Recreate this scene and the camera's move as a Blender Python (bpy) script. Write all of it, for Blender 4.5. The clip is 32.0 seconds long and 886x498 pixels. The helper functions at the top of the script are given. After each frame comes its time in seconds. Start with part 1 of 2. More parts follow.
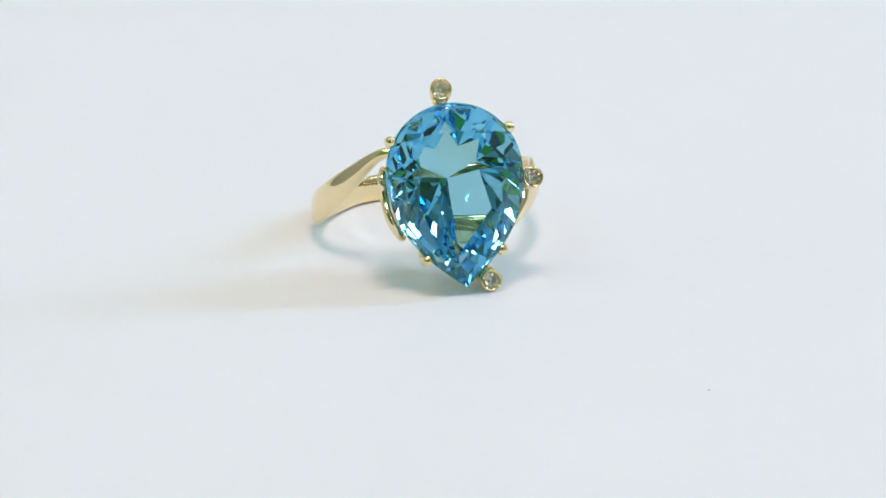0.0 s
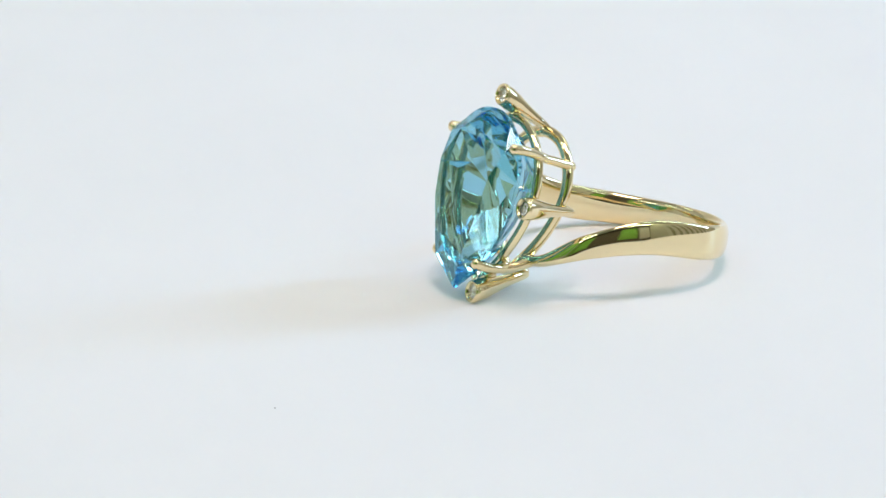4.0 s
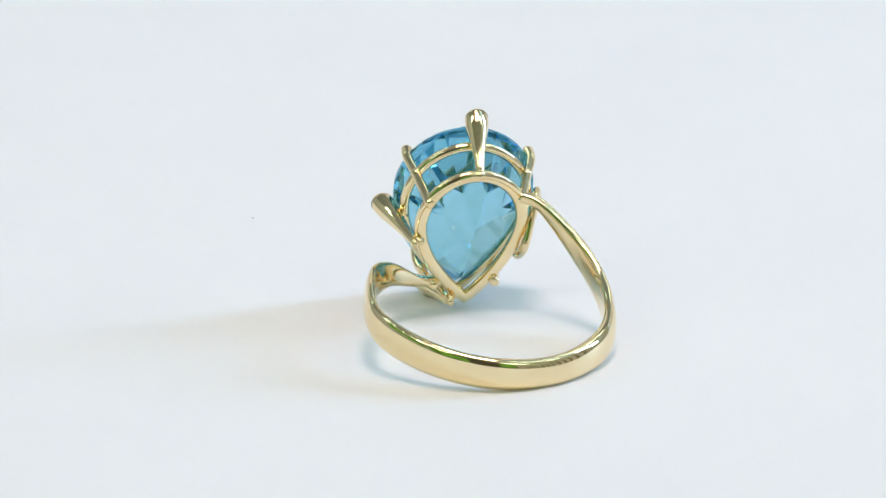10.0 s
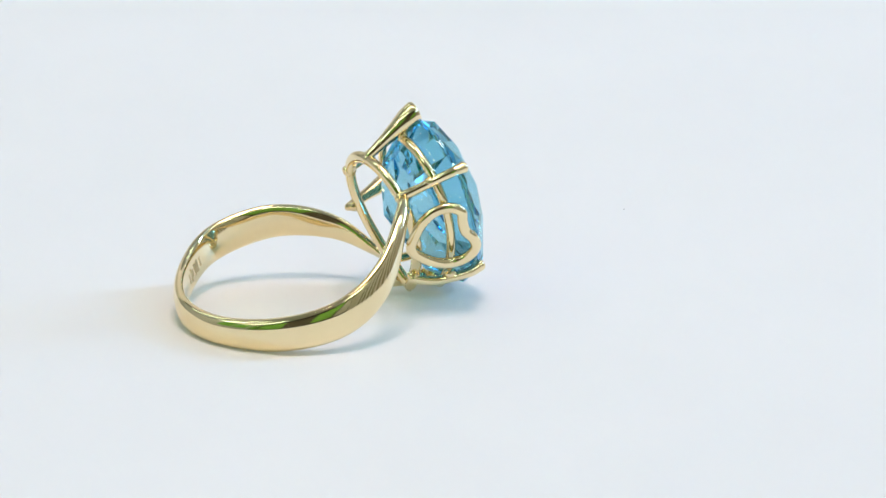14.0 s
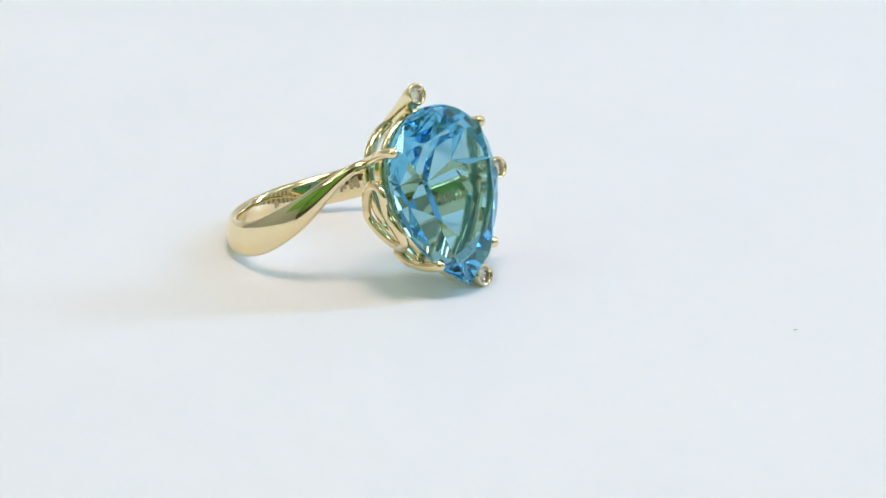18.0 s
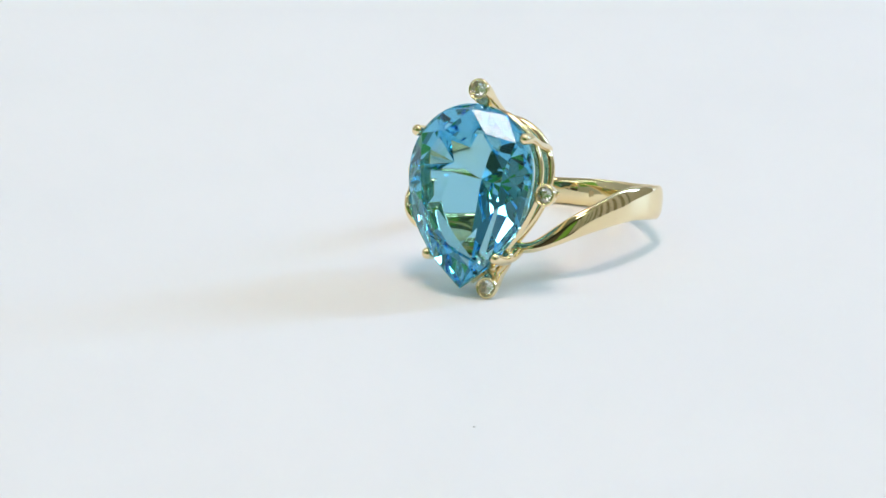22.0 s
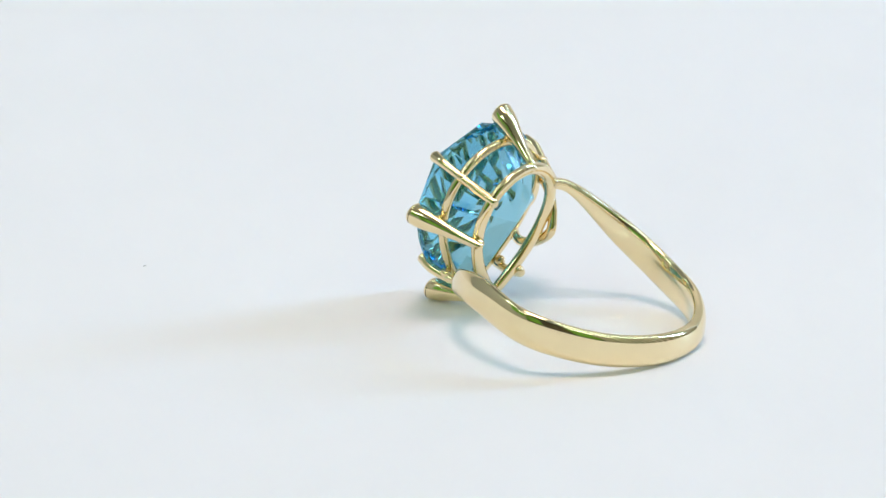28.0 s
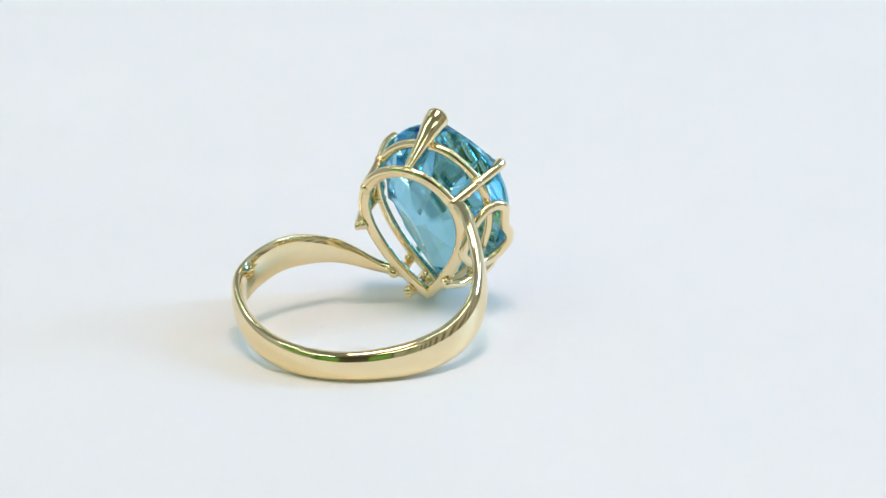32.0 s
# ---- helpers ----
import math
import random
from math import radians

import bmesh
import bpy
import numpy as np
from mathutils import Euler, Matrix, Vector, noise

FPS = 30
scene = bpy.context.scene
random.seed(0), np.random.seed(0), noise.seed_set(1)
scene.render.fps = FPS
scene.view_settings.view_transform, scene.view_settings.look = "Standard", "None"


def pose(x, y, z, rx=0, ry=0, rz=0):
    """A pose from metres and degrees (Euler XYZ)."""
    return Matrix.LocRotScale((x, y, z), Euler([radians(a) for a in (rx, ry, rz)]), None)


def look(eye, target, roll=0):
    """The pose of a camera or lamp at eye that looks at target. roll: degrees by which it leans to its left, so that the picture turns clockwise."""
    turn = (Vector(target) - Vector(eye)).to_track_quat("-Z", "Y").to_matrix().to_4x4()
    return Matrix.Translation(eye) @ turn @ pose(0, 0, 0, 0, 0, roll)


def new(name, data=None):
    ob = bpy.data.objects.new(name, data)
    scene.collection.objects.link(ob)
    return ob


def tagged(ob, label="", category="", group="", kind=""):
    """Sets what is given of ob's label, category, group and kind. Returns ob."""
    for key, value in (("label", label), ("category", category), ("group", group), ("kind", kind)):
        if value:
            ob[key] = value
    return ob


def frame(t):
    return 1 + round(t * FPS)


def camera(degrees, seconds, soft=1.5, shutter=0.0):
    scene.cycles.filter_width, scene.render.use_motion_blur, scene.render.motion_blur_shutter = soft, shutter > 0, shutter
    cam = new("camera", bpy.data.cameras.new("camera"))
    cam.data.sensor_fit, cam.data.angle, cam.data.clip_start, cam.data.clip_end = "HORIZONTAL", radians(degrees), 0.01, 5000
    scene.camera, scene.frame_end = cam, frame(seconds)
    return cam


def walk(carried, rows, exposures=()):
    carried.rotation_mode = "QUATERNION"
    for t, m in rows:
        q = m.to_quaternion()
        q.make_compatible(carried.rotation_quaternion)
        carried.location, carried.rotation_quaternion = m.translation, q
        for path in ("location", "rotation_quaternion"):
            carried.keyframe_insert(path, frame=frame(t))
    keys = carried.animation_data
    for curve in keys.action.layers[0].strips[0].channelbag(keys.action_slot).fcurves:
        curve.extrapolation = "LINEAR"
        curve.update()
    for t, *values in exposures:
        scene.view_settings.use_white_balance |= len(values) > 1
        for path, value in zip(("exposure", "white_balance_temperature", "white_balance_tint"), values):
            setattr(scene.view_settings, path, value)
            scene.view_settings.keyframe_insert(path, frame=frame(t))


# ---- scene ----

# ---- camera: stands still ----
cam = camera(15.96, 32.0, soft=1.45)
EYE = (0.0, -0.256497, 0.091769)
AIM = (-0.001384, -0.001144, 0.004059)
walk(cam, [(0.0, look(EYE, AIM)), (32.0, look(EYE, AIM))], exposures=[(0.0, -0.18), (1.5, -0.15), (3.5, -0.13), (6.0, -0.12), (14.0, -0.12), (17.0, -0.11), (18.5, -0.14), (20.0, -0.15), (21.0, -0.12), (23.0, -0.12), (24.5, -0.11), (28.0, -0.10), (32.0, -0.11)])

TURN = -18.22          # degrees a second, the turntable's steady speed
MM = 0.001

# ---- light: a showroom with one tall window, a warm ceiling lamp and added fill tubes ----
# enough bounces for light that rattles about inside the stone
scene.cycles.max_bounces, scene.cycles.glossy_bounces, scene.cycles.transmission_bounces = 24, 20, 20
scene.cycles.caustics_refractive = scene.cycles.caustics_reflective = True
scene.cycles.blur_glossy = 0.1
world = bpy.data.worlds.new("room_air")
scene.world = world
world.use_nodes = True
world.node_tree.nodes["Background"].inputs["Color"].default_value = (0.75, 0.85, 1.0, 1)
world.node_tree.nodes["Background"].inputs["Strength"].default_value = 0.05


def area_lamp(name, eye, aim, sx, sy, watts, colour, shape="RECTANGLE"):
    data = bpy.data.lights.new(name, "AREA")
    data.shape, data.size, data.size_y = shape, sx, sy
    data.energy, data.color = watts, colour
    ob = new(name, data)
    ob.matrix_world = look(eye, aim)
    return ob


WIN_Y, WIN_Z, WIN_W, WIN_H = 0.46, 1.00, 0.15, 1.16      # the window in the right wall
# unseen tubes all round, added as soft fill for the ambient light
FILL_TUBES = ((-1.2, -1.5, 3.1), (-1.2, 1.1, 1.2), (1.05, -1.7, 3.1), (1.0, 1.1, 1.2), (-1.3, -0.2, 2.4), (1.0, -0.2, 1.7))
area_lamp("window_light", (1.60, WIN_Y, WIN_Z), (0, WIN_Y, WIN_Z), WIN_W, WIN_H, 25.0, (0.33, 0.58, 0.98))
area_lamp("ceiling_light", (0.05, -0.25, 1.60), (0.05, -0.25, 0), 0.48, 0.48, 14.1, (1.0, 0.76, 0.68))
for lx, ly, watts in FILL_TUBES:
    for dy in (-0.09, 0.09):
        area_lamp("fill_tube", (lx, ly + dy, 1.64), (lx, ly + dy, 0), 0.95, 0.045, watts, (0.78, 0.98, 0.83))


# ---- materials ----
def material(name):
    m = bpy.data.materials.new(name)
    m.use_nodes = True
    t = m.node_tree
    return m, t, t.nodes["Principled BSDF"]


def noise_node(t, scale, detail=4.0, rough=0.55):
    c = t.nodes.new("ShaderNodeTexCoord")
    n = t.nodes.new("ShaderNodeTexNoise")
    n.inputs["Scale"].default_value, n.inputs["Detail"].default_value = scale, detail
    n.inputs["Roughness"].default_value = rough
    t.links.new(c.outputs["Object"], n.inputs["Vector"])
    return n


def ramp(t, source, stops):
    r = t.nodes.new("ShaderNodeValToRGB")
    el = r.color_ramp.elements
    while len(el) < len(stops):
        el.new(0.5)
    for e, (p, c) in zip(el, stops):
        e.position, e.color = p, (*c, 1)
    t.links.new(source, r.inputs["Fac"])
    return r.outputs["Color"]


def bump(t, b, source, distance, strength=1.0):
    n = t.nodes.new("ShaderNodeBump")
    n.inputs["Distance"].default_value, n.inputs["Strength"].default_value = distance, strength
    t.links.new(source, n.inputs["Height"])
    t.links.new(n.outputs["Normal"], b.inputs["Normal"])


def gold(name, colour, rough):
    m, t, b = material(name)
    b.inputs["Metallic"].default_value = 1.0
    n = noise_node(t, 260.0, 5.0)
    c2 = tuple(v * 0.94 for v in colour)
    t.links.new(ramp(t, n.outputs["Fac"], [(0.3, c2), (0.7, colour)]), b.inputs["Base Color"])
    n2 = noise_node(t, 1400.0, 3.0)
    t.links.new(ramp(t, n2.outputs["Fac"], [(0.3, (rough * 0.7,) * 3), (0.75, (rough * 1.5,) * 3)]), b.inputs["Roughness"])
    bump(t, b, noise_node(t, 420.0, 2.0).outputs["Fac"], 0.000012, 0.5)
    return m


GOLD = gold("polished_yellow_gold", (0.93, 0.765, 0.465), 0.07)
GOLD_CAST = gold("cast_yellow_gold", (0.90, 0.725, 0.44), 0.12)


def gem(name, through_tint, mirror_tint, ior, rough=0.0):
    """Clear cut stone: light that passes takes the stone's colour, its gloss follows Fresnel."""
    m = bpy.data.materials.new(name)
    m.use_nodes = True
    t = m.node_tree
    t.nodes.remove(t.nodes["Principled BSDF"])
    pass_on, mirror = t.nodes.new("ShaderNodeBsdfRefraction"), t.nodes.new("ShaderNodeBsdfGlossy")
    fresnel, mix = t.nodes.new("ShaderNodeFresnel"), t.nodes.new("ShaderNodeMixShader")
    pass_on.inputs["Color"].default_value = (*through_tint, 1)
    mirror.inputs["Color"].default_value = (*mirror_tint, 1)
    pass_on.inputs["IOR"].default_value = fresnel.inputs["IOR"].default_value = ior
    pass_on.inputs["Roughness"].default_value = mirror.inputs["Roughness"].default_value = rough
    t.links.new(fresnel.outputs["Fac"], mix.inputs["Fac"])
    t.links.new(pass_on.outputs["BSDF"], mix.inputs[1])
    t.links.new(mirror.outputs["BSDF"], mix.inputs[2])
    t.links.new(mix.outputs["Shader"], t.nodes["Material Output"].inputs["Surface"])
    return m


TOPAZ = gem("blue_topaz", (0.56, 0.805, 0.885), (0.67, 0.885, 0.985), 1.62)
DIAMOND = gem("white_diamond", (0.97, 0.97, 0.97), (1.0, 1.0, 1.0), 2.4, 0.06)


def paint(name, c1, c2, scale, rough, relief=0.0):
    m, t, b = material(name)
    n = noise_node(t, scale, 6.0)
    t.links.new(ramp(t, n.outputs["Fac"], [(0.3, c1), (0.7, c2)]), b.inputs["Base Color"])
    b.inputs["Roughness"].default_value = rough
    if relief:
        bump(t, b, noise_node(t, scale * 40, 3.0).outputs["Fac"], relief, 0.4)
    return m


WHITE = paint("white_paper", (0.782, 0.798, 0.834), (0.812, 0.823, 0.854), 18.0, 0.55, 0.00003)
TABLE_WHITE = paint("white_laminate", (0.78, 0.79, 0.80), (0.82, 0.82, 0.83), 6.0, 0.4)
WALL_GREEN = paint("green_wall_paint", (0.24, 0.56, 0.08), (0.30, 0.62, 0.12), 1.5, 0.7)
WALL_DARK = paint("brown_wall_paint", (0.10, 0.084, 0.054), (0.135, 0.113, 0.074), 1.2, 0.7)
WALL_GREY = paint("grey_wall_paint", (0.70, 0.68, 0.63), (0.75, 0.73, 0.68), 1.2, 0.8)
# shade of the gaps between the blind's slats, put into the colour
SLAT_SHADE = paint("slat_gap_shade", (0.34, 0.31, 0.22), (0.39, 0.355, 0.26), 4.0, 0.8)
CEILING = paint("ceiling_paint", (0.66, 0.66, 0.58), (0.71, 0.70, 0.63), 1.0, 0.8)
FLOOR = paint("floor_tile", (0.16, 0.13, 0.10), (0.22, 0.18, 0.14), 3.0, 0.4)
DUST = paint("dust", (0.50, 0.50, 0.52), (0.60, 0.60, 0.62), 3000.0, 0.9)
ENGRAVED = gold("engraved_gold", (0.62, 0.50, 0.29), 0.42)


def glowing(name, colour, strength):
    m, t, b = material(name)
    b.inputs["Emission Color"].default_value, b.inputs["Emission Strength"].default_value = (*colour, 1), strength
    return m


BULB = glowing("lit_bulb", (1.0, 0.93, 0.82), 40.0)


# ---- mesh tools ----
def part(name, bm, mat, parent=None, label="", smooth=True):
    me = bpy.data.meshes.new(name)
    bmesh.ops.recalc_face_normals(bm, faces=bm.faces)
    bm.to_mesh(me)
    bm.free()
    if smooth:
        me.shade_smooth()
    me.materials.append(mat)
    ob = new(name, me)
    if parent:
        ob.parent = parent
    if label:
        tagged(ob, label)
    return ob


def box(x0, x1, y0, y1, z0, z1, bevel=0.0):
    bm = bmesh.new()
    bmesh.ops.create_cube(bm, size=1)
    bmesh.ops.scale(bm, vec=(x1 - x0, y1 - y0, z1 - z0), verts=bm.verts)
    bmesh.ops.translate(bm, vec=((x0 + x1) / 2, (y0 + y1) / 2, (z0 + z1) / 2), verts=bm.verts)
    if bevel:
        bmesh.ops.bevel(bm, geom=bm.edges[:], offset=bevel, segments=3, affect="EDGES", profile=0.6)
    return bm


def spline(knots, n):
    """Catmull-Rom through rows of numbers, n samples."""
    k = np.array(knots, float)
    e = np.vstack([2 * k[:1] - k[1:2], k, 2 * k[-1:] - k[-2:-1]])
    s = np.linspace(0, len(k) - 1, n)
    i = np.clip(s.astype(int), 0, len(k) - 2)
    t = (s - i)[:, None]
    a, b, c, d = e[i], e[i + 1], e[i + 2], e[i + 3]
    return 0.5 * (2 * b + (c - a) * t + (2 * a - 5 * b + 4 * c - d) * t ** 2 + (3 * b - a - 3 * c + d) * t ** 3)


def loft(rings, closed=False, caps=True):
    """Skin through rings of points of equal count."""
    bm = bmesh.new()
    vs = [[bm.verts.new(Vector(p)) for p in ring] for ring in rings]
    n = len(vs[0])
    count = len(vs) if closed else len(vs) - 1
    for j in range(count):
        a, b = vs[j], vs[(j + 1) % len(vs)]
        for i in range(n):
            bm.faces.new((a[i], a[(i + 1) % n], b[(i + 1) % n], b[i]))
    if caps and not closed:
        bm.faces.new(vs[0])
        bm.faces.new(vs[-1][::-1])
    return bm


def unit(a):
    return a / np.maximum(np.linalg.norm(a, axis=-1, keepdims=True), 1e-12)


def tube(points, radii, seg=14, closed=False, flat=1.0, up=(0.3, 0.5, 0.81), round_start=True, round_end=True):
    """A round wire along points in metres; flat widens it across 'up'. Ends may be domed."""
    p = np.array(points, float)
    r = np.broadcast_to(np.array(radii, float), (len(p),)).copy()
    if not closed:
        first, last = [], []
        tg0, tg1 = unit(p[0] - p[1]), unit(p[-1] - p[-2])
        steps = [math.radians(a) for a in (20, 40, 58, 74, 86)]
        if round_start:
            first = [(p[0] + tg0 * r[0] * 0.8 * math.sin(a), r[0] * math.cos(a)) for a in steps][::-1]
        if round_end:
            last = [(p[-1] + tg1 * r[-1] * 0.8 * math.sin(a), r[-1] * math.cos(a)) for a in steps]
        p = np.array([q for q, _ in first] + list(p) + [q for q, _ in last])
        r = np.array([q for _, q in first] + list(r) + [q for _, q in last])
        tg = unit(np.gradient(p, axis=0))
    else:
        tg = unit(np.roll(p, -1, 0) - np.roll(p, 1, 0))
    up = unit(np.array(up, float))
    a = unit(np.cross(tg, up))
    b = np.cross(a, tg)
    ang = np.linspace(0, 2 * np.pi, seg, endpoint=False)
    rings = [[p[i] + r[i] * (flat * math.cos(q) * a[i] + math.sin(q) * b[i]) for q in ang] for i in range(len(p))]
    return loft(rings, closed)


def disc_profile(profile, seg=128):
    """Turned body from (radius, height) pairs, closed at both ends on the axis."""
    ang = np.linspace(0, 2 * np.pi, seg, endpoint=False)
    return loft([[(r * math.cos(a), r * math.sin(a), z) for a in ang] for r, z in profile])


# ---- the room that closes the place ----
def room():
    x0, x1, y0, y1, z0, z1, w = -2.0, 1.6, -2.2, 1.8, -0.80, 1.70, 0.12
    part("floor", box(x0, x1, y0, y1, z0 - w, z0), FLOOR, smooth=False)
    part("ceiling", box(x0 - w, x1 + w, y0 - w, y1 + w, z1, z1 + w), CEILING, smooth=False)
    part("wall_front", box(x0, x1, y0 - w, y0, z0, z1), WALL_DARK, smooth=False)
    for p0, p1 in ((-1.96, -1.70), (-1.60, -0.66), (0.42, 1.02)):
        panel = part("wall_panel", box(p0, p1, y0, y0 + 0.02, 0.12, 1.36, 0.004), WALL_GREEN, smooth=False)
        tagged(panel, "broad green painted panel on the showroom wall", "wall panel", "green wall panels", kind="structure")
    for p0, p1 in ((-2.0, -1.42), (-1.34, -0.66)):
        panel = part("wall_panel", box(x0, x0 + 0.02, p0, p1, 0.45, 1.58, 0.004), WALL_GREEN, smooth=False)
        tagged(panel, "broad green painted panel on the showroom wall", "wall panel", "green wall panels", kind="structure")
    # unseen dark strip under the ceiling, added to darken the gold's reflections
    beam = part("dark_reflection_strip", box(x0, x1, y0, y0 + 0.26, 1.42, z1, 0.004), WALL_DARK, smooth=False)
    tagged(beam, "unseen dark brown strip added for dark reflections", "beam", kind="structure")
    # unseen pale panel, added so that the stone reflects a brighter wall
    for p0, p1 in ((1.10, 1.56),):
        panel = part("wall_panel", box(p0, p1, y0, y0 + 0.02, 0.05, 1.36, 0.004), WALL_GREY, smooth=False)
        tagged(panel, "unseen broad pale grey panel added to brighten reflections", "wall panel", "pale wall panels", kind="structure")
    part("wall_back", box(x0, x1, y1, y1 + w, z0, z1), WALL_GREY, smooth=False)
    part("wall_left", box(x0 - w, x0, y0 - w, y1 + w, z0, z1), WALL_GREY, smooth=False)
    wy0, wy1, wz0, wz1 = WIN_Y - WIN_W / 2, WIN_Y + WIN_W / 2, WIN_Z - WIN_H / 2, WIN_Z + WIN_H / 2
    bm = bmesh.new()
    for a, b, c, d in ((y0 - w, y1 + w, z0, wz0), (y0 - w, y1 + w, wz1, z1), (y0 - w, wy0, wz0, wz1), (wy1, y1 + w, wz0, wz1)):
        piece = bpy.data.meshes.new("piece")
        one = box(x1, x1 + w, a, b, c, d)
        one.to_mesh(piece)
        one.free()
        bm.from_mesh(piece)
        bpy.data.meshes.remove(piece)
    part("wall_right", bm, WALL_GREY, smooth=False)
    win = tagged(new("window_1"), "white framed window letting in cool daylight", "window", kind="structure")
    win.location = (x1, WIN_Y, WIN_Z)
    hw, hh = WIN_W / 2, WIN_H / 2
    for nm, a, b, c, d in (("window_sill", -hw - 0.05, hw + 0.05, -hh - 0.03, -hh), ("window_frame", -hw - 0.03, hw + 0.03, hh, hh + 0.03),
                           ("window_frame", -hw - 0.03, -hw, -hh, hh), ("window_frame", hw, hw + 0.03, -hh, hh)):
        part(nm, box(-0.03, -0.001, a, b, c, d, 0.003), TABLE_WHITE, win, smooth=False)
    for n in ("floor", "ceiling", "wall_front", "wall_back", "wall_left", "wall_right"):
        tagged(bpy.data.objects[n], "plain " + n.split("_")[0] + " of the dim showroom", n.split("_")[0], kind="structure")


room()


def vertical_blind():
    """Hanging slats on the right wall, before a flat panel coloured as the gaps' shade."""
    t = tagged(new("vertical_blind"), "white vertical blind of broad slats hanging on the wall", "blind")
    t.location = (1.6, -0.70, 0.98)
    part("rail", box(-0.07, -0.012, -0.88, 0.88, -0.05, 0.0, 0.004), TABLE_WHITE, t, smooth=False)
    part("shade_panel", box(-0.010, -0.002, -0.88, 0.88, -1.30, -0.05), SLAT_SHADE, t, "flat panel coloured as the shade behind the slats", smooth=False)
    rng = random.Random(9)
    for i in range(8):
        y = -0.80 + 0.222 * i
        turn = Matrix.Translation((-0.04, y, 0)) @ Matrix.Rotation(radians(rng.uniform(-9, 9)), 4, "Z")
        bm = box(-0.003, 0.003, -0.062, 0.062, -1.26, -0.05, 0.001)
        bmesh.ops.transform(bm, matrix=turn, verts=bm.verts)
        part("slat", bm, TABLE_WHITE, t, smooth=False)


vertical_blind()


def ceiling_lamp(x, y, sx, sy, z, label):
    """A flat housing under the ceiling, its light shining from the open underside."""
    t = tagged(new("ceiling_lamp"), label, "ceiling lamp", "ceiling lamps")
    t.location = (x, y, z)
    part("housing", box(-sx / 2, sx / 2, -sy / 2, sy / 2, 0.006, 1.70 - z, 0.002), TABLE_WHITE, t, smooth=False)
    for side in (-1, 1):
        part("rim", box(-sx / 2, sx / 2, side * sy / 2 - 0.006, side * sy / 2 + 0.006, -0.03, 0.006, 0.001), TABLE_WHITE, t, smooth=False)


ceiling_lamp(0.05, -0.25, 0.58, 0.58, 1.60, "square white ceiling lamp with a warm panel")
# housings added for the fill tubes
for lx, ly, watts in FILL_TUBES:
    ceiling_lamp(lx, ly, 1.05, 0.34, 1.64, "unseen long white housing added round two fill tubes")


def spotlight_rail():
    """A rail of small spotlights in front of the green panels."""
    t = tagged(new("spotlight_rail"), "white rail with a row of small lit spotlights", "spotlights")
    t.location = (-1.62, -1.30, 1.36)
    part("rail", box(-0.015, 0.015, -0.62, 0.62, 0.10, 0.13, 0.003), TABLE_WHITE, t, smooth=False)
    for y in (-0.55, 0.55):
        part("hanger", box(-0.006, 0.006, y - 0.006, y + 0.006, 0.13, 0.34), TABLE_WHITE, t, smooth=False)
    for y, dz in ((-0.52, 0.0), (-0.26, 0.02), (-0.10, -0.03), (0.16, 0.01), (0.48, -0.02)):
        aim = Vector((1.62, 1.30 - y, -1.36 - dz)).to_track_quat("Z", "Y").to_matrix().to_4x4()
        m = Matrix.Translation((0, y, dz)) @ aim
        bm = disc_profile([(0.016, -0.075), (0.024, -0.07), (0.034, 0.0), (0.031, 0.001), (0.026, -0.012)], 24)
        bmesh.ops.transform(bm, matrix=m, verts=bm.verts)
        head_part = part("spotlight", bm, TABLE_WHITE, t)
        bm = disc_profile([(0.025, -0.009), (0.024, -0.004), (0.012, -0.001)], 24)
        bmesh.ops.transform(bm, matrix=m, verts=bm.verts)
        part("bulb", bm, BULB, head_part, "lit warm white bulb")
        bm = box(-0.005, 0.005, y - 0.005, y + 0.005, dz + 0.01, 0.10)
        part("stem", bm, TABLE_WHITE, head_part, smooth=False)


spotlight_rail()


def work_table():
    t = tagged(new("table"), "white laminate table under the turntable", "table")
    t.location = (0, 0, -0.80)
    part("tabletop", box(-0.6, 0.6, -0.45, 0.45, 0.74, 0.77, 0.004), TABLE_WHITE, t, smooth=False)
    for x in (-0.54, 0.54):
        for y in (-0.39, 0.39):
            part("leg", box(x - 0.025, x + 0.025, y - 0.025, y + 0.025, 0.0, 0.74, 0.003), TABLE_WHITE, t, smooth=False)


work_table()


def backdrop():
    """A white paper sweep that rises behind the turntable."""
    prof = [(0.20, -0.0295), (0.27, -0.0295)]
    prof += [(0.27 + 0.12 * math.sin(a), -0.0295 + 0.12 * (1 - math.cos(a))) for a in np.radians(np.linspace(8, 90, 12))]
    prof += [(0.39, 0.22), (0.39, 0.38)]
    back = [(y + 0.0008, z - 0.0003) for y, z in prof]
    rings = [[(x, y, z) for y, z in prof + back[::-1]] for x in np.linspace(-0.55, 0.55, 12)]
    ob = part("backdrop", loft(rings), WHITE)
    tagged(ob, "white paper sweep curving up behind the turntable", "backdrop", kind="structure")


backdrop()


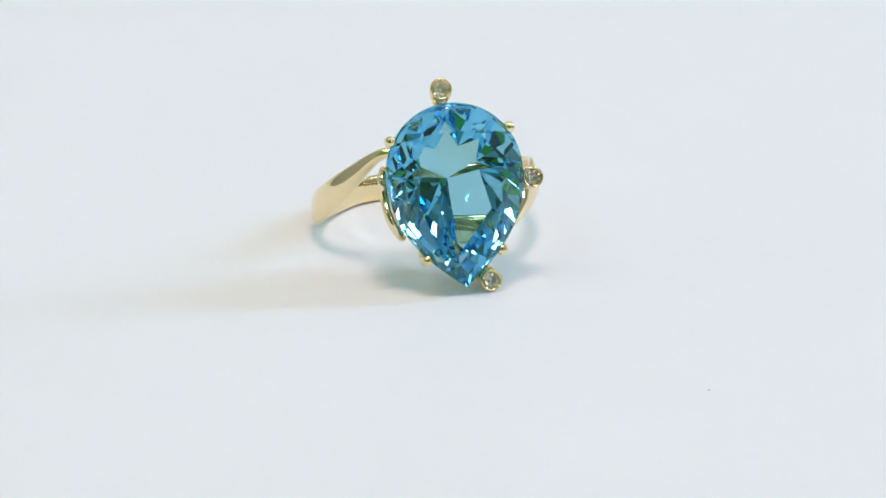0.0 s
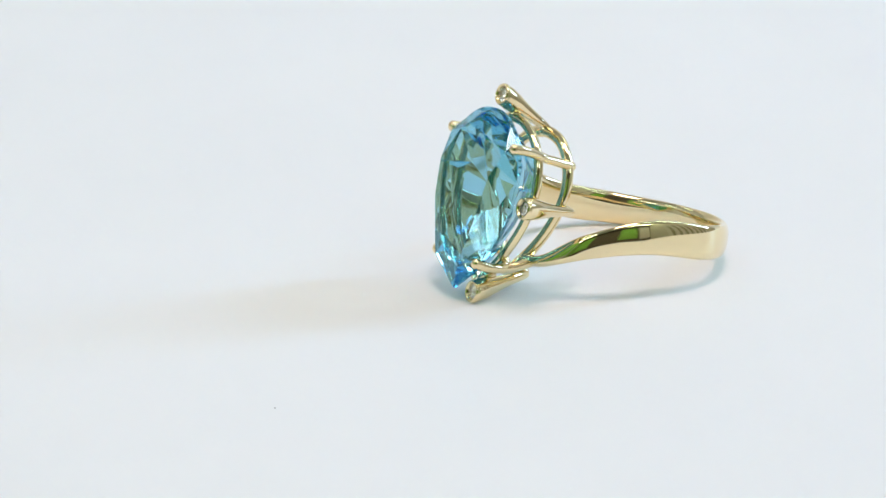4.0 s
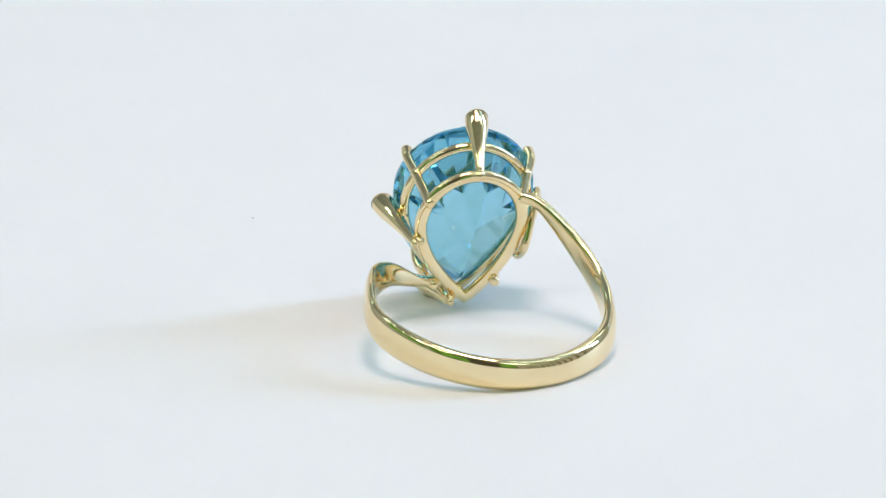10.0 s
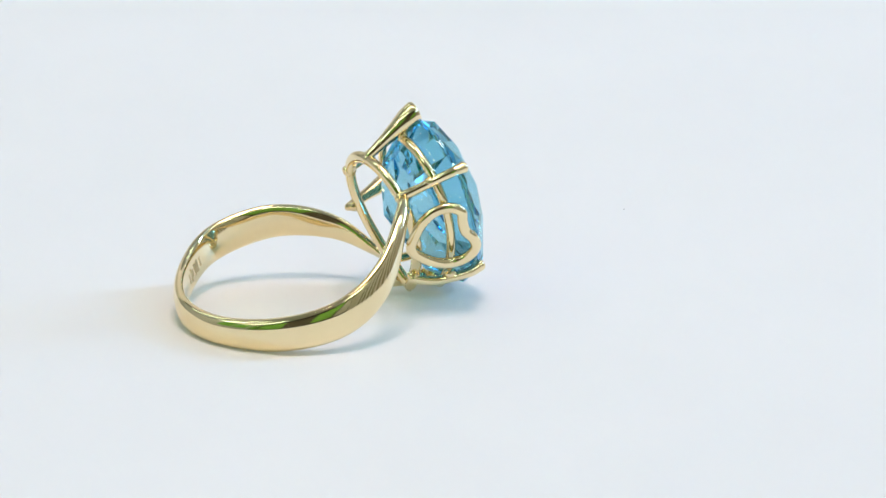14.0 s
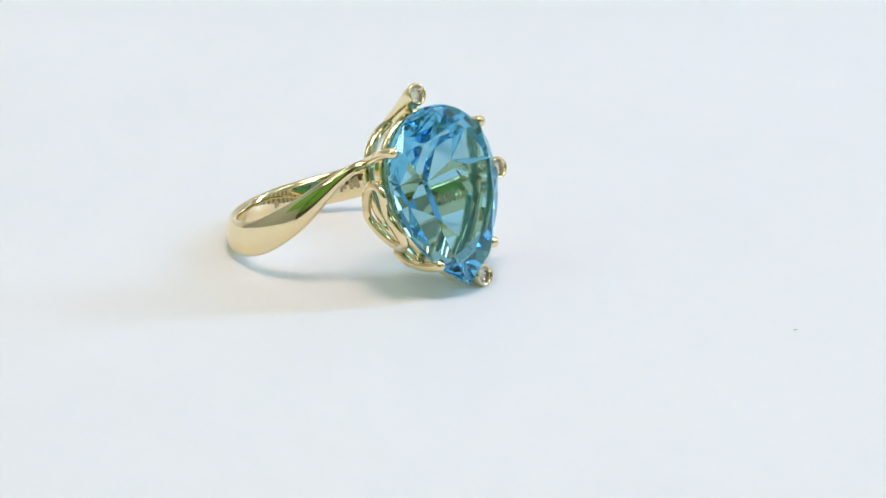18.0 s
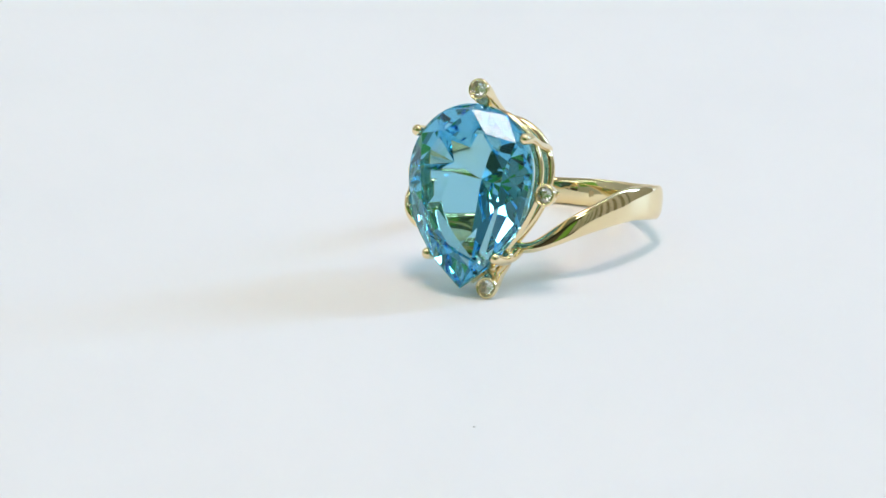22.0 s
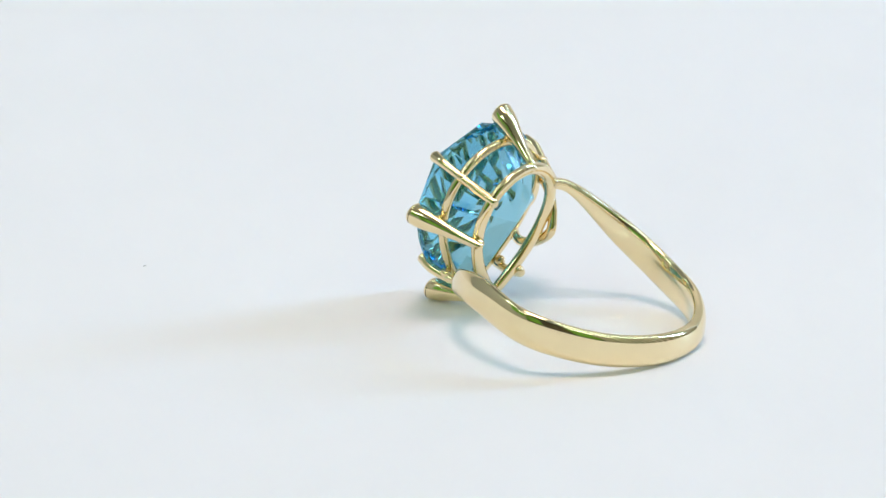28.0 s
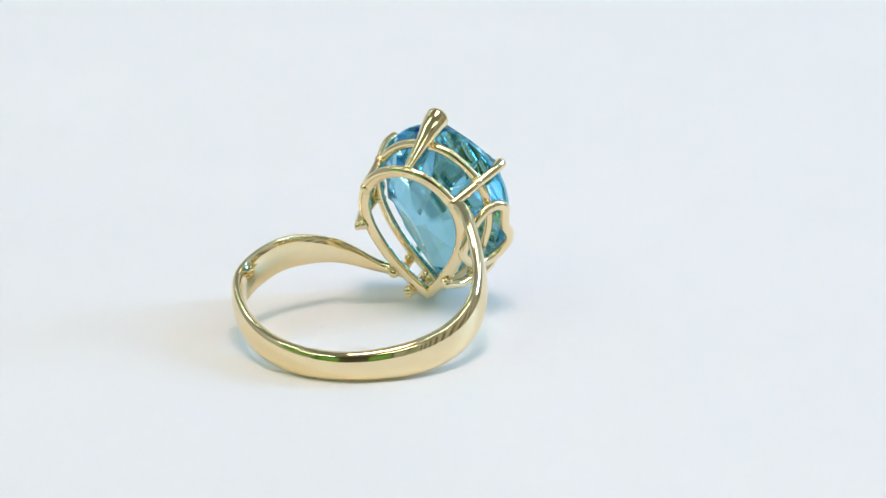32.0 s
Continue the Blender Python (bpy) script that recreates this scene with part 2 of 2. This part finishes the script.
def turntable():
    t = tagged(new("turntable"), "white paper-covered round display turntable on the table", "turntable")
    bm = disc_profile([(0.139, -0.012), (0.1405, -0.010), (0.1405, -0.0016), (0.139, 0.0), (0.03, 0.0)])
    # the platter sits 1.4 degrees out of true
    rise = Vector((-0.486, 0.874, 0.0))
    tilt = Matrix.Translation((0, 0, -0.00025)) @ Matrix.Rotation(radians(1.4), 4, rise.cross(Vector((0, 0, 1))))
    bmesh.ops.transform(bm, matrix=tilt, verts=bm.verts)
    part("platter", bm, WHITE, t, smooth=False)
    rng = random.Random(4)
    for x, y, r in ((20.0, -21.3, 0.10), (1.88, 14.8, 0.045)):
        bm = bmesh.new()
        bmesh.ops.create_icosphere(bm, subdivisions=1, radius=r * MM)
        for v in bm.verts:
            v.co *= rng.uniform(0.7, 1.25)
            v.co.z, v.co.x = v.co.z * 0.35, v.co.x * 1.7
        bmesh.ops.translate(bm, vec=(x * MM, y * MM, 0.00006), verts=bm.verts)
        bmesh.ops.transform(bm, matrix=tilt, verts=bm.verts)
        part("dust_speck", bm, DUST, t)
    base = tagged(new("plinth"), "low round white plinth standing on the table", "plinth")
    base.location = (0, 0, -0.03)
    part("plinth_body", disc_profile([(0.078, 0.0), (0.08, 0.002), (0.08, 0.0125), (0.078, 0.0145)]), TABLE_WHITE, base, smooth=False)
    return t


table_disc = turntable()

# ---- the ring ----
# Head frame, in millimetres: h across, v along the pear's axis, n out of the face.
HO = np.array((-0.121, 0.964, 8.269))
HH = np.array((0.9798, 0.1999, 0.0))
HV = np.array((-0.0577, 0.2827, 0.9575))
HN = np.array((0.1914, -0.9381, 0.2886))
LEAN = math.radians(3.0)        # the pear's axis leans in the face


def head(h, v, n):
    return (HO + h * HH + v * HV + n * HN) * MM


def pear(a, top, low, c=0.0, s=0.0, count=96, power=2.0):
    """Outline of a pear in the face's plane: half width a, round top above s, point below."""
    pts = []
    q = count // 4
    for i in range(q):
        g = 0.5 * math.pi * i / q
        pts.append((a * math.sin(g), top * math.cos(g)))
    for i in range(q):
        u = i / q
        pts.append((a * (1 - u ** power), -low * u))
    pts += [(0.0, -low)]
    pts += [(-x, y) for x, y in pts[1:-1][::-1]]
    out = []
    for x, y in pts:
        x2, y2 = x * math.cos(LEAN) - y * math.sin(LEAN), x * math.sin(LEAN) + y * math.cos(LEAN)
        out.append((c + x2, s + y2))
    return out


def pear_at(g, a, top, low, power=2.3):
    """The outline's point at the angle g round the pear, clockwise from the top."""
    g = g % (2 * math.pi)
    m = g if g <= math.pi else 2 * math.pi - g
    if m <= math.pi / 2:
        x, y = a * math.sin(m), top * math.cos(m)
    else:
        u = (m - math.pi / 2) / (math.pi / 2)
        x, y = a * (1 - u ** power), -low * u
    if g > math.pi:
        x = -x
    return np.array((x, y))


def lean(p, c, s):
    x, y = p
    return c + x * math.cos(LEAN) - y * math.sin(LEAN), s + x * math.sin(LEAN) + y * math.cos(LEAN)


GA, GT, GL, GC, GS = 5.98, 5.95, 9.95, -0.08, 1.95     # the stone's girdle
CULET_H, CULET_V, CULET_N = -0.20, -0.55, -6.1         # the stone's lowest point
STAR_R, STAR_N, STAR_LOW, BELLY, BELLY_TIP = 0.66, -3.85, -3.1, 0.44, 0.70   # the kites round it: their corners' reach and depth, their width


def gemstone(parent):
    bm = bmesh.new()

    def vert(p, n):
        return bm.verts.new(Vector(head(*lean(p, GC, GS), n)))

    def on(g, f, shift=0.0):
        return pear_at(g, GA, GT, GL) * f + np.array((0, shift))

    n = 48
    step = 2 * math.pi / n
    g_up = [vert(on(j * step, 1.0), -0.45) for j in range(n)]
    g_dn = [vert(on(j * step, 1.0), -0.75) for j in range(n)]

    # crown: seven kites from the table's corners to the girdle, stars and upper halves between
    mains = (4, 11, 17, 24, 31, 37, 44)
    planes, table = [], []
    for q in mains:
        rim, corner = on(q * step, 1.0), on(q * step, 0.68, -0.10)
        side = on((q + 1) * step, 1.0) - on((q - 1) * step, 1.0) if q != 24 else np.array((-1.0, 0.0))
        out = np.array((-side[1], side[0])) / np.linalg.norm(side)
        fall = 1.7 / ((rim - corner) @ out)
        planes.append((rim, out, fall))
        table.append(vert(corner, 1.25))

    def height(plane, p):
        rim, out, fall = plane
        return -0.45 + fall * ((rim - p) @ out)

    mids, splits = [], []
    for i, q in enumerate(mains):
        far = mains[(i + 1) % 7] + (n if i == 6 else 0)
        mid = (q + far) / 2 * step
        p = on(mid, 0.91)
        along = on(mid + 0.02, 0.91) - on(mid - 0.02, 0.91)
        one, two = planes[i], planes[(i + 1) % 7]
        slope = one[2] * (one[1] @ along) - two[2] * (two[1] @ along)
        p = p + along * ((height(one, p) - height(two, p)) / slope)
        mids.append(vert(p, height(one, p)))
        splits.append((q + far) // 2)
    # pavilion: a shallow star of seven kites round the culet, none at the pear's point, and steep facets up to the girdle
    culet, deep = np.array((CULET_H, CULET_V)), CULET_N
    lows = (0, 6, 12, 18, 30, 36, 42)
    falls, keel = [], []
    for q in lows:
        rim = on(q * step, 1.0)
        side = on(q * step + 0.03, 1.0) - on(q * step - 0.03, 1.0)
        out = np.array((-side[1], side[0])) / np.linalg.norm(side)
        corner = culet + (rim - culet) * STAR_R
        edge = STAR_LOW if q in (18, 30) else STAR_N
        falls.append(out * ((edge - deep) / ((corner - culet) @ out)))
        keel.append(vert(corner, edge))
    belly, halves = [], []
    for i, q in enumerate(lows):
        far = lows[(i + 1) % 7] + (n if i == 6 else 0)
        ridge = falls[i] - falls[(i + 1) % 7]
        way = np.array((ridge[1], -ridge[0]))
        rim = on((q + far) / 2 * step, 1.0) - culet
        way = way / np.linalg.norm(way) * math.copysign(1.0, way @ rim)
        p = way * np.linalg.norm(rim) * (BELLY if i != 3 else BELLY_TIP)
        belly.append(vert(culet + p, deep + falls[i] @ p))
        halves.append((q + far) // 2)
    tip = vert(culet, deep)
    bm.faces.new(table)

    def arc(g, a, b):
        return [g[q % n] for q in range(a, b + 1)]

    for i, q in enumerate(mains):
        far = mains[(i + 1) % 7] + (n if i == 6 else 0)
        bm.faces.new((table[i], table[(i + 1) % 7], mids[i]))
        bm.faces.new((table[i], mids[i], g_up[q], mids[i - 1]))
        bm.faces.new([mids[i]] + arc(g_up, q, splits[i]))
        bm.faces.new([mids[i]] + arc(g_up, splits[i], far))
    for i, q in enumerate(lows):
        far = lows[(i + 1) % 7] + (n if i == 6 else 0)
        bm.faces.new([belly[i]] + arc(g_dn, q, halves[i]))
        bm.faces.new([belly[i]] + arc(g_dn, halves[i], far))
        bm.faces.new((tip, belly[i], keel[i], belly[i - 1]))
        bm.faces.new((belly[i], keel[i], g_dn[q]))
        bm.faces.new((belly[i - 1], g_dn[q], keel[i]))
    for j in range(n):
        bm.faces.new((g_up[j], g_up[(j + 1) % n], g_dn[(j + 1) % n], g_dn[j]))
    part("gemstone", bm, TOPAZ, parent, "faceted pear-cut sky-blue stone", smooth=False)


# Shank: centre (mm), width across, twist in degrees, thickness.
SHANK = [
    (-4.99, 6.21, 10.66, 0.84, 21.6, 0.81), (-7.31, 6.86, 9.75, 0.96, 17.4, 0.95), (-11.00, 9.34, 5.76, 2.32, 8.7, 1.0),
    (-12.66, 13.05, 3.16, 2.78, 0.2, 1.05), (-12.16, 18.03, 1.94, 2.61, -4.6, 1.2), (-9.00, 22.69, 1.63, 2.17, -3.8, 1.12),
    (-4.20, 24.62, 1.77, 2.41, -10, 1.08), (1.11, 23.70, 2.56, 2.59, -9, 1.0), (5.60, 20.46, 4.06, 2.75, -6, 0.95),
    (6.59, 15.05, 5.35, 2.69, 2.0, 0.95), (5.64, 9.95, 4.76, 1.93, -2.5, 1.0), (3.29, 6.51, 3.05, 0.94, 24.9, 0.9), (1.29, 5.59, 2.67, 0.80, 41.8, 0.84)]


def shank_frames(n):
    s = spline(SHANK, n)
    c, w, ph, th = s[:, :3], s[:, 3], np.radians(s[:, 4]), s[:, 5]
    tg = unit(np.gradient(c, axis=0))
    up = np.array((0, 0, 1.0))
    d0 = unit(up - tg * (tg @ up)[:, None])
    n0 = np.cross(tg, d0)
    d = np.cos(ph)[:, None] * d0 + np.sin(ph)[:, None] * n0
    o = -np.sin(ph)[:, None] * d0 + np.cos(ph)[:, None] * n0
    if np.dot(o[n // 2], c[n // 2] - c.mean(0)) < 0:
        o = -o
    return c, w, th, d, o, tg


def shank(parent):
    c, w, th, d, o, tg = shank_frames(220)
    seg = 28
    rings = []
    for i in range(len(c)):
        ring = []
        s = i / (len(c) - 1)
        # along both shoulders the outer face leans up
        slant = 0.18 * math.exp(-((s - 0.20) / 0.11) ** 2) + 0.42 * math.exp(-((s - 0.80) / 0.11) ** 2) + 0.08
        for k in range(seg):
            a = 2 * math.pi * k / seg
            ca, sa = math.cos(a), math.sin(a)
            x = math.copysign(abs(ca) ** (0.8 if sa > 0 else 0.78), ca) * w[i] / 2 * 1.12
            if sa > 0:
                y = th[i] / 2 * 1.15 * sa ** 0.9 * (1 - slant * ca)
            else:
                y = -th[i] / 2 * abs(sa) ** 0.62
            ring.append((c[i] + d[i] * x + o[i] * y) * MM)
        rings.append(ring)
    ob = part("shank", loft(rings), GOLD, parent, "bypass band of polished yellow gold")
    # stamped marks inside the band
    for at, ln, wd in ((0.586, 0.9, 0.30), (0.594, 1.15, 0.24), (0.600, 0.7, 0.34), (0.608, 1.1, 0.30), (0.615, 0.85, 0.24), (0.621, 1.1, 0.34), (0.628, 0.8, 0.26), (0.49, 0.7, 0.20), (0.497, 0.5, 0.26)):
        i = int(at * 219)
        q = c[i] - o[i] * (th[i] / 2 + 0.002)
        bm = bmesh.new()
        bmesh.ops.create_cube(bm, size=1)
        m = Matrix((tg[i], d[i], o[i])).transposed().to_4x4()
        bmesh.ops.scale(bm, vec=(wd * MM, ln * MM, 0.03 * MM), verts=bm.verts)
        bmesh.ops.transform(bm, matrix=Matrix.Translation(Vector(q * MM)) @ m, verts=bm.verts)
        part("hallmark", bm, ENGRAVED, ob, "stamped mark inside the band", smooth=False)


def gallery(name, a, top, low, c, s, n0, slope, r, parent, label, flat=1.0, rake=0.0, sway=0.0):
    """rake brings the point towards the face, sway moves it aside."""
    pts = [head(h - sway * (s + top - v), v, n0 + slope * h + rake * (s + top - v)) for h, v in pear(a, top, low, c, s, 96, 1.85)]
    part(name, tube(pts, r * MM, 14, closed=True, flat=flat, up=tuple(HN)), GOLD, parent, label)


def wire(name, knots, radii, parent, label, n=26, seg=14):
    p = spline([tuple(head(*q)) for q in knots], n)
    r = spline([(q,) for q in radii], n)[:, 0] * MM
    return part(name, tube(p, r, seg), GOLD, parent, label)


def accent(face, base, parent, label):
    """A tapering arm that ends in a round bezel with a small brilliant."""
    f, b = head(*face), head(*base)
    way = unit(f - b)
    axis = unit(0.85 * HN + 0.15 * way)
    u = unit(np.cross(axis, HV))
    w = np.cross(u, axis)
    prof = spline([(-0.06, 0.14), (-0.04, 0.28), (0.02, 0.37), (0.2, 0.45), (0.4, 0.56), (0.6, 0.73), (0.76, 0.90), (0.88, 0.98), (1.0, 0.98)], 40)
    rings = []
    for q, rr in prof:
        a2 = unit(way * (1 - max(q, 0) ** 2) + axis * max(q, 0) ** 2)
        u2 = unit(np.cross(a2, HV))
        w2 = np.cross(u2, a2)
        rings.append([b + (f - b) * q + rr * MM * (math.cos(g) * u2 + math.sin(g) * w2) for g in np.linspace(0, 2 * np.pi, 28, endpoint=False)])
    for rr, lift in ((0.80, 0.0), (0.70, -0.05), (0.62, -0.12), (0.22, -0.52)):
        rings.append([f + MM * (axis * lift + rr * (math.cos(g) * u + math.sin(g) * w)) for g in np.linspace(0, 2 * np.pi, 28, endpoint=False)])
    arm = part("bezel_arm", loft(rings), GOLD, parent, label)
    ang = np.linspace(0, 2 * np.pi, 32, endpoint=False)

    def circle(rr, lift):
        return [f + axis * lift * MM + rr * MM * (math.cos(q) * u + math.sin(q) * w) for q in ang]

    rim = loft([circle(0.98, -0.03), circle(0.96, 0.14), circle(0.90, 0.24), circle(0.80, 0.26), circle(0.70, 0.08), circle(0.66, 0.004)], caps=False)
    part("bezel_rim", rim, GOLD, arm, "raised round bezel rim")
    bm = bmesh.new()
    k = 8
    rs = [(0.38, 0.20, 0.0), (0.56, 0.11, 0.5), (0.69, 0.0, 0.0), (0.30, -0.24, 0.5)]
    lev = [[bm.verts.new(Vector(f + MM * (axis * z + rr * (math.cos((i + o) * 2 * math.pi / k) * u + math.sin((i + o) * 2 * math.pi / k) * w)))) for i in range(k)] for rr, z, o in rs]
    point = bm.verts.new(Vector(f - axis * 0.44 * MM))
    bm.faces.new(lev[0])
    for i in range(k):
        j = (i + 1) % k
        bm.faces.new((lev[0][i], lev[0][j], lev[1][i]))
        bm.faces.new((lev[1][i], lev[0][j], lev[1][j]))
        bm.faces.new((lev[1][i], lev[1][j], lev[2][j]))
        bm.faces.new((lev[2][j], lev[1][i], lev[2][i]))
        bm.faces.new((lev[2][i], lev[2][j], lev[3][i]))
        bm.faces.new((lev[3][i], lev[2][j], lev[3][j]))
        bm.faces.new((lev[3][i], lev[3][j], point))
    part("diamond", bm, DIAMOND, arm, "tiny round white brilliant", smooth=False)


def heart(parent):
    """Open heart of wire on the stone's side: across n and v."""
    knots = []
    shape = [(-6.3, -0.55), (-5.75, 0.75), (-4.75, 2.05), (-3.45, 2.75), (-2.15, 2.65), (-1.4, 1.85), (-1.5, 0.75), (-1.45, -0.35), (-0.9, -1.3),
             (-0.75, -2.3), (-1.35, -3.1), (-2.6, -3.35), (-4.1, -2.85), (-5.4, -1.8)]
    for n, v in shape:
        n, v = -3.6 + 0.93 * (n + 3.6), v * (0.82 if v > 0 else 1.0)
        wide = GA * (1 - max(0.0, (GS - v) / GL) ** 2.3)
        hh = -wide - 0.42 - 0.33 * (n + 1.2)
        knots.append(tuple(head(hh, v, n)))
    ring = knots[-2:] + knots + knots[:3]
    p = spline(ring, 15 * (len(ring) - 1) + 1)[15 * 2:15 * (2 + len(knots))]
    part("heart_ornament", tube(p, 0.37 * MM, 14, closed=True, flat=1.25, up=tuple(HH)), GOLD, parent, "open heart of gold wire")


def ring():
    r = tagged(new("ring"), "yellow gold ring with pear-cut blue stone, lying on turntable", "ring")
    gemstone(r)
    shank(r)
    gallery("lower_gallery", 4.35, 4.75, 7.95, 0.26, 1.95, -6.05, -0.12, 0.44, r, "pear-shaped gallery wire behind the stone", 1.22, 0.045, 0.035)
    gallery("upper_gallery", 5.25, 5.45, 9.1, 0.05, 1.9, -2.65, -0.05, 0.40, r, "pear-shaped gallery wire under the girdle")
    wire("prong", [(-4.1, 4.08, -5.66), (-4.9, 4.5, -3.2), (-5.55, 4.85, -1.2), (-5.55, 4.83, 0.0)], [0.42, 0.40, 0.42, 0.50], r, "round gold prong")
    wire("prong", [(3.83, 4.73, -6.73), (4.35, 5.1, -3.6), (4.9, 5.55, -1.2), (4.82, 5.52, 0.0)], [0.42, 0.40, 0.42, 0.50], r, "round gold prong")
    wire("prong", [(3.0, -4.1, -6.1), (3.35, -4.9, -3.8), (3.7, -5.1, -1.4), (3.62, -4.9, 0.0)], [0.44, 0.40, 0.42, 0.50], r, "round gold prong")
    wire("prong", [(-2.2, -4.2, -5.95), (-2.55, -5.15, -4.2), (-2.95, -5.6, -1.4), (-2.88, -5.5, 0.0)], [0.44, 0.40, 0.42, 0.50], r, "round gold prong")
    accent((-0.75, 9.07, -1.1), (-0.39, 7.05, -5.9), r, "tapered gold arm with a bezel at the top")
    accent((6.87, 1.07, -1.2), (4.95, 1.01, -7.1), r, "tapered gold arm with a bezel at the side")
    accent((2.71, -7.57, -1.1), (1.6, -5.7, -6.5), r, "tapered gold arm with a bezel by the point")
    heart(r)
    for at in ((-4.95, 4.6, -2.9), (4.45, 5.2, -2.95), (3.45, -4.75, -2.8), (-2.75, -5.0, -2.8), (-0.55, 7.6, -2.6), (5.35, 1.0, -2.9), (1.9, -6.1, -2.8),
               (-3.95, 3.9, -5.45), (3.75, 4.55, -6.5), (-2.1, -4.05, -5.75), (-0.4, 6.75, -5.95), (4.6, 1.0, -6.75), (1.6, -5.5, -6.2)):
        bm = bmesh.new()
        bmesh.ops.create_icosphere(bm, subdivisions=3, radius=0.47 * MM)
        bmesh.ops.scale(bm, vec=(1.0, 1.25, 0.95), verts=bm.verts)
        bmesh.ops.translate(bm, vec=Vector(head(*at)), verts=bm.verts)
        part("solder_joint", bm, GOLD_CAST, r)
    return r


the_ring = ring()


def motions():
    rows = [(float(t), pose(0, 0, 0, 0, 0, TURN * t)) for t in range(0, 33)]
    walk(table_disc, rows)
    walk(the_ring, rows)


motions()
